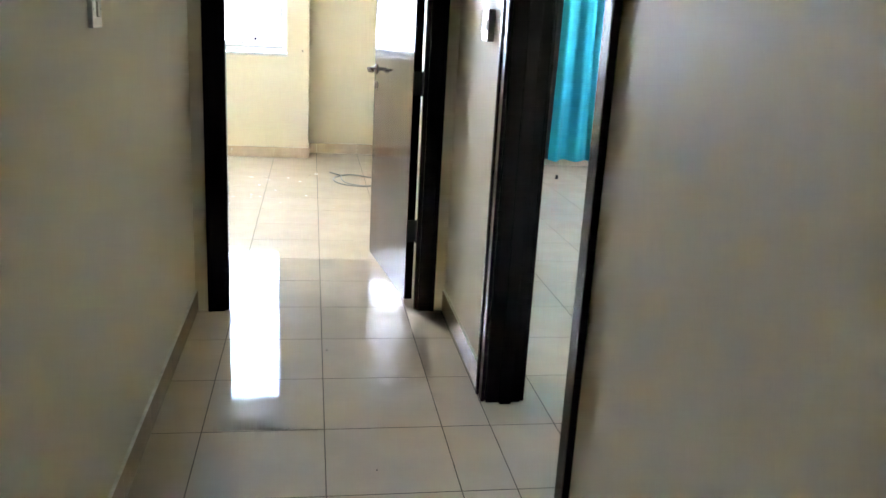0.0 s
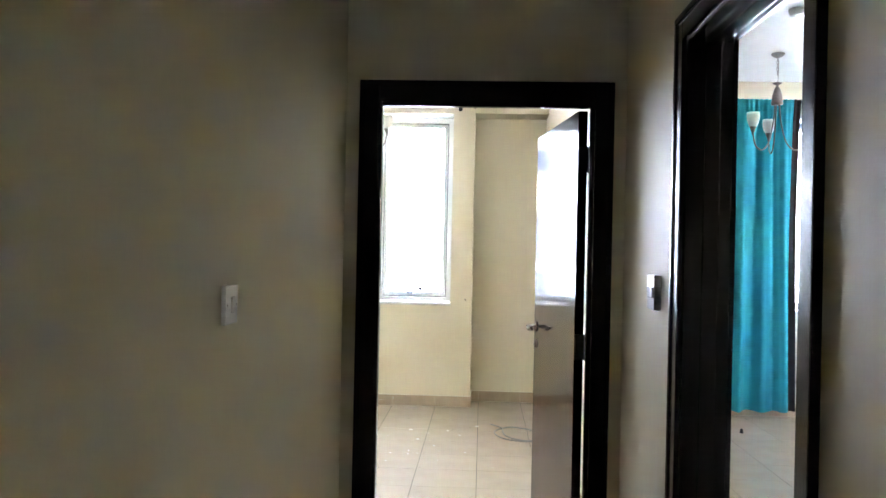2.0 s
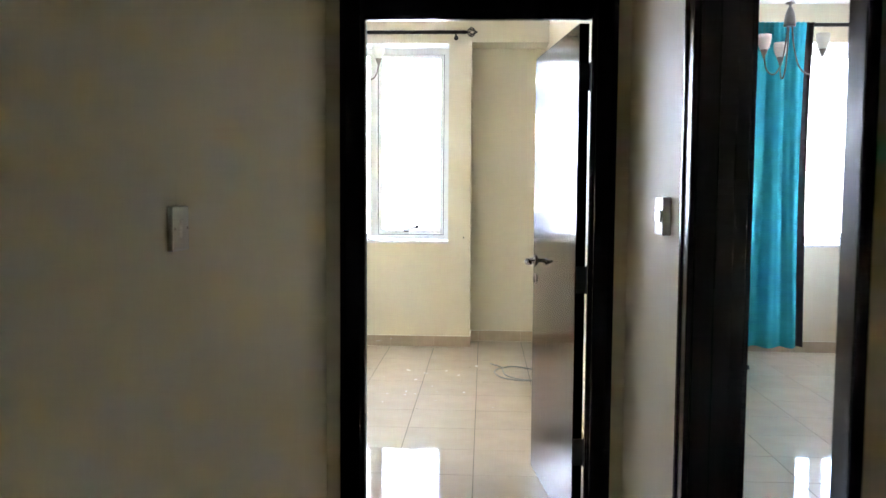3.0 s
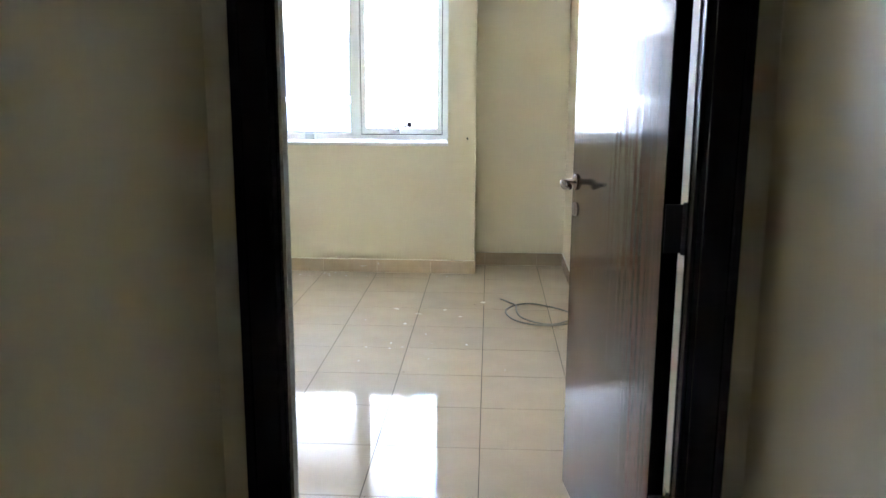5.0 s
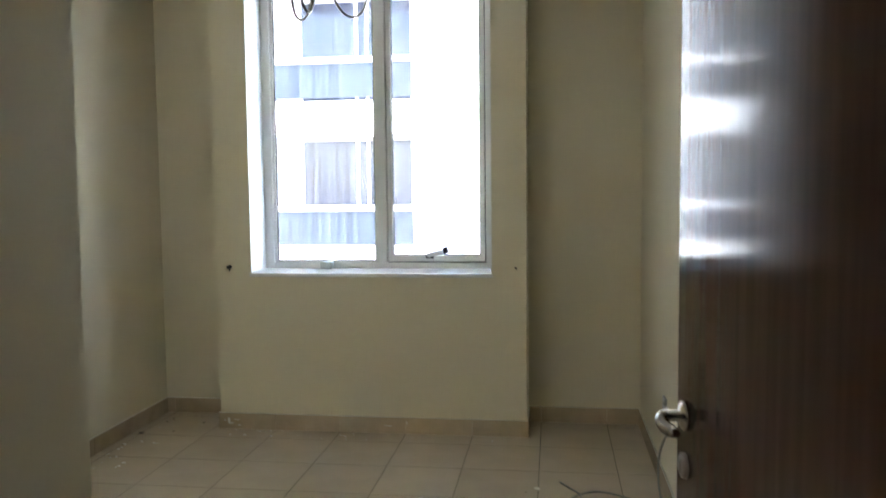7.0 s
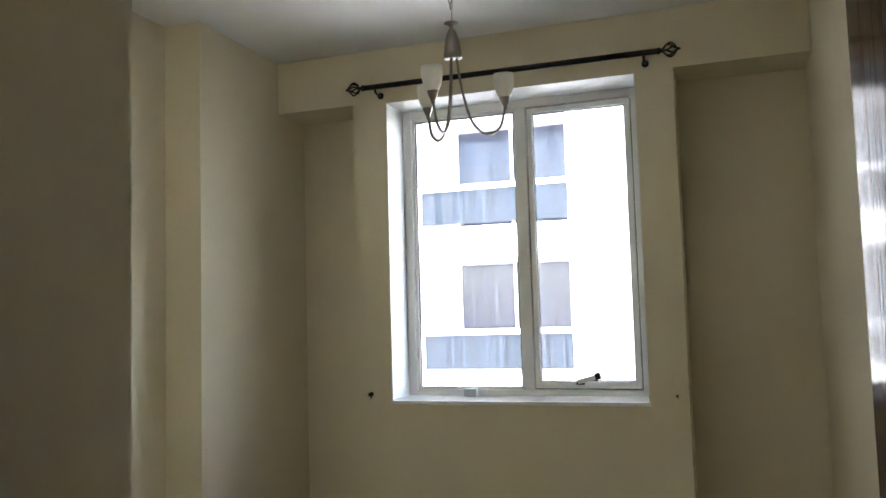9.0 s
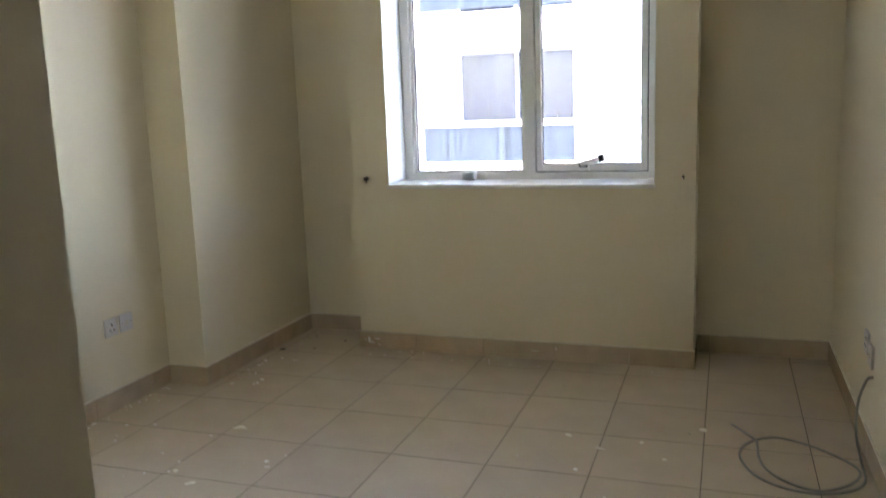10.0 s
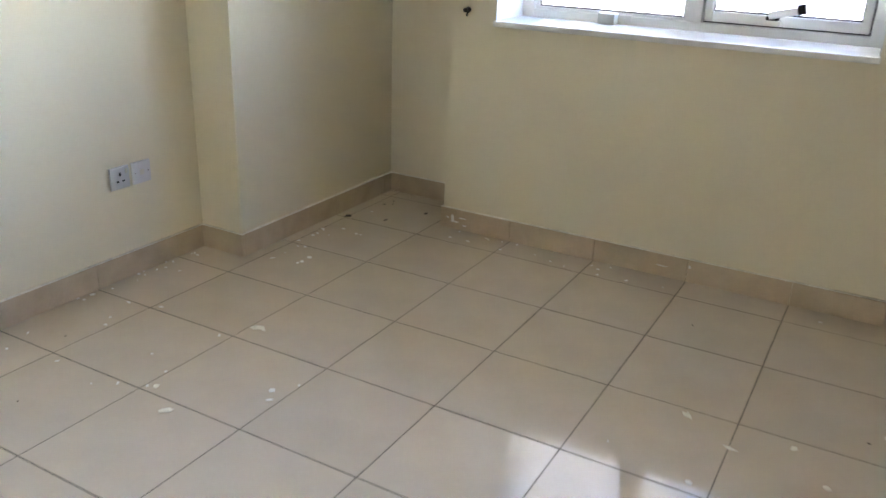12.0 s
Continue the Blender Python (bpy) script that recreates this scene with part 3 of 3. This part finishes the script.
# ---- next room things ----
def curtain(x0, x1, y, z0, z1, label):
    c = tagged(empty("curtain", pose((x0 + x1) / 2, y, z0)), label, "curtain", group="curtains of the next room")
    w, h = (x1 - x0), z1 - z0

    def sheet(name, u0, u1, mat, back=0.0):
        bm = bmesh.new()
        nu, nv = max(6, int(90 * (u1 - u0))), 14
        grid = []
        for j in range(nv + 1):
            v = j / nv
            row = []
            for i in range(nu + 1):
                u = u0 + (u1 - u0) * i / nu
                amp = 0.048 * (0.75 + 0.35 * (1 - v)) * (0.7 + 0.3 * math.sin(5 * u + 1.0))
                ph = 2 * math.pi * 3.4 * (u + 0.035 * math.sin(7 * u + 2 * v))
                yy = amp * math.sin(ph) + 0.006 * math.sin(2.3 * ph + 3 * v)
                if v > 0.955:
                    yy = 0.018 * math.sin(2 * math.pi * 15 * u)
                pinch = 1 - 0.10 * math.sin(math.pi * v) * (0.4 + 0.6 * v)
                row.append(bm.verts.new(((u - 0.5) * w * pinch, yy + back, v * h + 0.006 * math.sin(ph) * (1 - v))))
            grid.append(row)
        for a, b in zip(grid, grid[1:]):
            for i in range(nu):
                bm.faces.new((a[i], a[i + 1], b[i + 1], b[i]))
        ob = finish(name, bm, mat, c, True)
        md = ob.modifiers.new("thickness", "SOLIDIFY")
        md.thickness = 0.004
        return ob

    sheet("cloth", 0.10, 0.90, CYAN)
    sheet("border", 0.0, 0.10, BROWN)
    sheet("border", 0.90, 1.0, BROWN)
    # unseen backing, added to keep turquoise bounce off the window frame
    sheet("lining", 0.02, 0.98, UNSEEN_LINING, 0.010)


curtain(2.19, 2.82, 7.60, 0.075, 2.86, "turquoise curtain with dark brown borders hanging to the floor")
curtain(3.37, 4.12, 7.60, 0.22, 2.86, "shorter turquoise curtain with dark brown borders beside a bright window")
curtain_rod("curtain_rod", 2.15, 4.24, 7.66, 2.85, PIL)


def smoke_detector():
    bm = bmesh.new()
    lathe(bm, [(0.0, 0.0), (0.055, 0.0), (0.056, -0.02), (0.045, -0.04), (0.03, -0.045), (0.0, -0.046)], (0, 0, 0), 24)
    ob = finish("smoke_detector", bm, PLASTIC, None, True)
    ob.matrix_world = pose(2.0, 5.53, H)
    tagged(ob, "round white smoke detector on the ceiling", "smoke detector")


smoke_detector()


# ---- outside ----
def opposite_building():
    b = tagged(empty("apartment_building", pose(0, 21, -10)), "white sunlit apartment building with recessed balconies", "building", kind="structure")
    # storeys: balcony recess x -6.6..-3.0, repeated across
    items = []
    storey, x_l, x_r = 3.3, -34.0, -2.75
    bays = [(-27.9, -24.35), (-23.8, -20.25), (-15.2, -11.65), (-10.75, -7.0), (-6.55, -3.0)]
    z_first = 10.12 - 3 * storey
    tops = []
    for s in range(7):
        z0 = z_first + s * storey
        tops.append((z0, z0 + 2.55))
    xs = [x_l] + [v for p in bays for v in p] + [x_r]
    for a, c in zip(xs[0::2], xs[1::2]):
        items.append((a, c, 0, 1.6, 0, 19))
    for bx0, bx1 in bays:
        prev = 0
        for z0, z1 in tops:
            items.append((bx0, bx1, 0, 1.6, prev, z0))
            prev = z1
        items.append((bx0, bx1, 0, 1.6, prev, 19))
    boxes("wall", items, FACADE, b)
    boxes("wall", [(x_l, x_r, 1.6, 12, 0, 19)], FACADE, b)
    boxes("parapet", [(x_l - 0.2, x_r + 0.2, -0.15, 12.2, 19, 19.3)], FACADE, b)
    for bx0, bx1 in bays:
        for z0, z1 in tops[1:5]:
            edge = 0.6 if bx0 > -7 else 0.2
            w = boxes("window", [(bx0 + edge, bx1 - 0.25, 1.50, 1.58, z0 + 0.05, z1 - 0.07)], BLUEGLASS, b)
            boxes("frame", [(bx0 + edge - 0.10, bx0 + edge, 1.46, 1.59, z0, z1 - 0.02), (bx0 + 1.92, bx0 + 1.99, 1.46, 1.49, z0, z1 - 0.02), (bx0 + 2.18, bx0 + 2.25, 1.46, 1.49, z0, z1 - 0.02),
                            (bx1 - 0.28, bx1 - 0.18, 1.46, 1.59, z0, z1 - 0.02)], ALU, w)
            r = boxes("railing", [(bx0, bx1, 0.06, 0.09, z0 + 0.08, z0 + 0.84)], RAILGLASS, b)
            boxes("rail", [(bx0, bx1, 0.02, 0.13, z0 + 0.84, z0 + 0.97), (bx0, bx0 + 0.12, 0.03, 0.12, z0, z0 + 0.84)], FACADE, r)
    return b


opposite_building()
# added ground below the windows, a reflector for the room light
structure("ground", [(-900, 900, -900, 900, -10.4, -10.0)], GROUND, "added ground, pale and bluish to bounce daylight into the rooms", "ground")


# ---- floors and skirtings, piece by piece ----
def tile_mesh(sx, sy, th=0.008, gap=0.0028, gap_y=0.0038):
    bm = bmesh.new()
    add_box(bm, -sx / 2 + gap / 2, sx / 2 - gap / 2, -sy / 2 + gap_y / 2, sy / 2 - gap_y / 2, -th, 0.0)
    top = [e for e in bm.edges if all(abs(v.co.z) < 1e-6 for v in e.verts)]
    bmesh.ops.bevel(bm, geom=top, offset=0.0007, segments=1, affect="EDGES")
    me = bpy.data.meshes.new("tile")
    bm.to_mesh(me)
    bm.free()
    me.materials.append(TILE)
    return me


MESHES = {}
rng = random.Random(4)


def tiled_floor(name, x0, x1, y0, y1, ox, oy, label, step=0.4):
    f = structure(name, [(x0, x1, y0, y1, -0.30, -0.0006)], GROUT, label, "floor")
    i0, i1 = math.floor((x0 - ox) / step + 1e-6), math.ceil((x1 - ox) / step - 1e-6)
    j0, j1 = math.floor((y0 - oy) / step + 1e-6), math.ceil((y1 - oy) / step - 1e-6)
    for i in range(i0, i1):
        for j in range(j0, j1):
            a, b = max(x0, ox + i * step), min(x1, ox + (i + 1) * step)
            c, d = max(y0, oy + j * step), min(y1, oy + (j + 1) * step)
            if b - a < 0.012 or d - c < 0.012:
                continue
            key = (round(b - a, 3), round(d - c, 3))
            if key not in MESHES:
                MESHES[key] = tile_mesh(*key)
            t = new("tile", MESHES[key])
            t.parent = f
            t.matrix_basis = pose((a + b) / 2, (c + d) / 2, rng.uniform(-0.0002, 0.0002), rng.gauss(0, 0.03), rng.gauss(0, 0.03), 0)
    return f


tiled_floor("floor_corridor", HL, R2X0 - 0.15, -1.2, 3.6, 0, 0, "polished beige tiles with dark joints in the corridor")
tiled_floor("floor_bedroom", WEST, EAST, 3.6, BACK, 0, 0, "polished beige tiles with dark joints in the bedroom")
tiled_floor("floor_next_room", R2X0 - 0.15, R2X1, R2Y0, BACK, 0, 0, "polished beige tiles with dark joints in the next room")


def skirting(name, runs, label):
    """Runs: start, end and the side that they face: axis 'x' runs along x at y, axis 'y' along y at x."""
    s = None
    for axis, a, b, at, side in runs:
        if s is None:
            s = tagged(empty(name), label, "skirting", kind="structure")
        lo, hi = (at, at + side * 0.0095) if side > 0 else (at + side * 0.0095, at)
        boxes("caulk_line", [(a, b, lo, hi, 0.0995, 0.1030) if axis == "x" else (lo, hi, a, b, 0.0995, 0.1030)], CAULK, s)
        k = math.floor(a / 0.4 + 1e-6)
        while k * 0.4 < b - 1e-6:
            p, q = max(a, k * 0.4), min(b, (k + 1) * 0.4)
            k += 1
            if q - p < 0.01:
                continue
            th = 0.011
            lo, hi = (at, at + side * th) if side > 0 else (at + side * th, at)
            g = 0.0012
            bm = bmesh.new()
            h = 0.099 + rng.uniform(-0.0012, 0.0012)
            if axis == "x":
                add_box(bm, p + g, q - g, lo, hi, 0.0035, h, 0.0015)
            else:
                add_box(bm, lo, hi, p + g, q - g, 0.0035, h, 0.0015)
            finish("tile", bm, SKIRT, s)


skirting("baseboard_bedroom", [
    ("x", -1.961, -0.069, PIL, -1), ("y", PIL, BACK, -1.95, -1), ("y", PIL, BACK, -0.08, 1), ("x", -2.46, -1.961, BACK, -1), ("x", -0.069, EAST, BACK, -1),
    ("y", 6.953, BACK - 0.011, -2.46, 1), ("x", WEST, -2.449, 6.953, -1), ("y", 4.29, 6.942, WEST, 1), ("y", YR, BACK - 0.011, EAST, -1),
    ("x", WEST + 0.011, -0.69, 4.30, 1), ("y", YR, 4.311, -0.69, 1), ("x", -0.679, -0.545, YR, 1)], "beige tile skirting along the bedroom walls")
skirting("baseboard_corridor", [("y", -1.2, YD, HL, 1), ("y", -1.2, 1.596, HR, -1), ("y", 2.657, YD, HR, -1)], "beige tile skirting along the corridor")
skirting("baseboard_next_room", [("x", R2X0, R2X1, PIL, -1), ("y", R2Y0, 1.596, R2X0, 1), ("y", 2.657, PIL, R2X0, 1)], "beige tile skirting in the next room")


structure("floor_living_room", [(-3.2, 3.2, -5.6, -1.2, -0.30, 0.0)], TILE, "polished beige floor before the corridor", "floor")


# ---- debris ----
def flakes(name, n, boxes_, size, mat, label, seed):
    r = random.Random(seed)
    bm = bmesh.new()
    for _ in range(n):
        x0, x1, y0, y1 = r.choice(boxes_)
        c = Vector((r.uniform(x0, x1), r.uniform(y0, y1), 0.0004))
        s = size * r.uniform(0.4, 1.3)
        a0 = r.uniform(0, 6.28)
        k = r.randint(4, 6)
        asp = r.uniform(0.35, 1.0)
        low, high = [], []
        for i in range(k):
            a = 2 * math.pi * i / k
            u, v = s * math.cos(a) * r.uniform(0.6, 1.1), s * asp * math.sin(a) * r.uniform(0.6, 1.1)
            p = c + Vector((u * math.cos(a0) - v * math.sin(a0), u * math.sin(a0) + v * math.cos(a0), 0))
            low.append(bm.verts.new(p))
            high.append(bm.verts.new(p + Vector((0, 0, 0.0016))))
        bm.faces.new(high)
        bm.faces.new(list(reversed(low)))
        for i in range(k):
            j = (i + 1) % k
            bm.faces.new((low[i], low[j], high[j], high[i]))
    tagged(finish(name, bm, mat), label, "debris", kind="stuff")


flakes("paint_flakes", 90, [(-2.685, -2.61, 6.3, 6.93), (-2.685, -2.55, 5.7, 6.93), (-2.55, -1.6, 5.6, 6.6), (-2.4, -0.2, 7.62, 7.745), (-2.44, -2.2, 7.0, 7.5), (-0.7, 0.4, 5.4, 6.8)], 0.010, CHIP, "small white paint flakes scattered on the floor", 3)
flakes("floor_crumbs", 12, [(-2.4, -1.9, 7.5, 8.0), (-1.4, 0.4, 5.5, 7.4), (-0.4, 0.4, 2.0, 4.0), (-2.6, -2.0, 5.6, 6.2)], 0.005, DIRT, "dark crumbs of dirt scattered on the floor", 9)
flakes("paint_spots", 9, [(-2.3, -1.5, 5.7, 6.5), (-0.8, 0.2, 6.6, 7.0)], 0.024, CAULK, "dried smears of pale paint on the floor", 21)
flakes("dark_splinters", 5, [(-2.42, -2.0, 7.55, 7.95)], 0.017, DIRT, "dark wood splinters lying in the alcove", 5)


def wall_smears():
    r = random.Random(12)
    bm = bmesh.new()
    for x, z, w, h in ((-1.895, 0.055, 0.010, 0.045), (-1.880, 0.040, 0.028, 0.010), (-1.845, 0.062, 0.022, 0.006), (-1.92, 0.055, 0.010, 0.008), (-1.83, 0.028, 0.014, 0.005), (-0.90, 0.05, 0.03, 0.004),
                       (-0.79, 0.07, 0.006, 0.018)):
        n = 9
        a = [bm.verts.new((x + w * math.cos(6.283 * i / n) * r.uniform(0.5, 1.1), 0, z + h * math.sin(6.283 * i / n) * r.uniform(0.5, 1.1) * 0.5)) for i in range(n)]
        b = [bm.verts.new(v.co + Vector((0, 0.003, 0))) for v in a]
        bm.faces.new(a)
        bm.faces.new(list(reversed(b)))
        for i in range(n):
            bm.faces.new((a[i], a[(i + 1) % n], b[(i + 1) % n], b[i]))
    ob = finish("paint_smears", bm, CHIP)
    ob.matrix_world = pose(0, PIL - 0.0125, 0)
    tagged(ob, "smears of white paint on the skirting tiles", "paint", kind="stuff")


wall_smears()


def floor_stud(x, y):
    bm = bmesh.new()
    lathe(bm, [(0.0, 0.0), (0.017, 0.0), (0.018, 0.004), (0.013, 0.008), (0.012, 0.03), (0.009, 0.034), (0.0, 0.035)], (0, 0, 0.0005), 16)
    ob = finish("door_stop", bm, BLACK, None, True)
    ob.matrix_world = pose(x, y, 0)
    tagged(ob, "small dark door stop fixed to the tiles", "door stop")


floor_stud(2.17, 7.02)
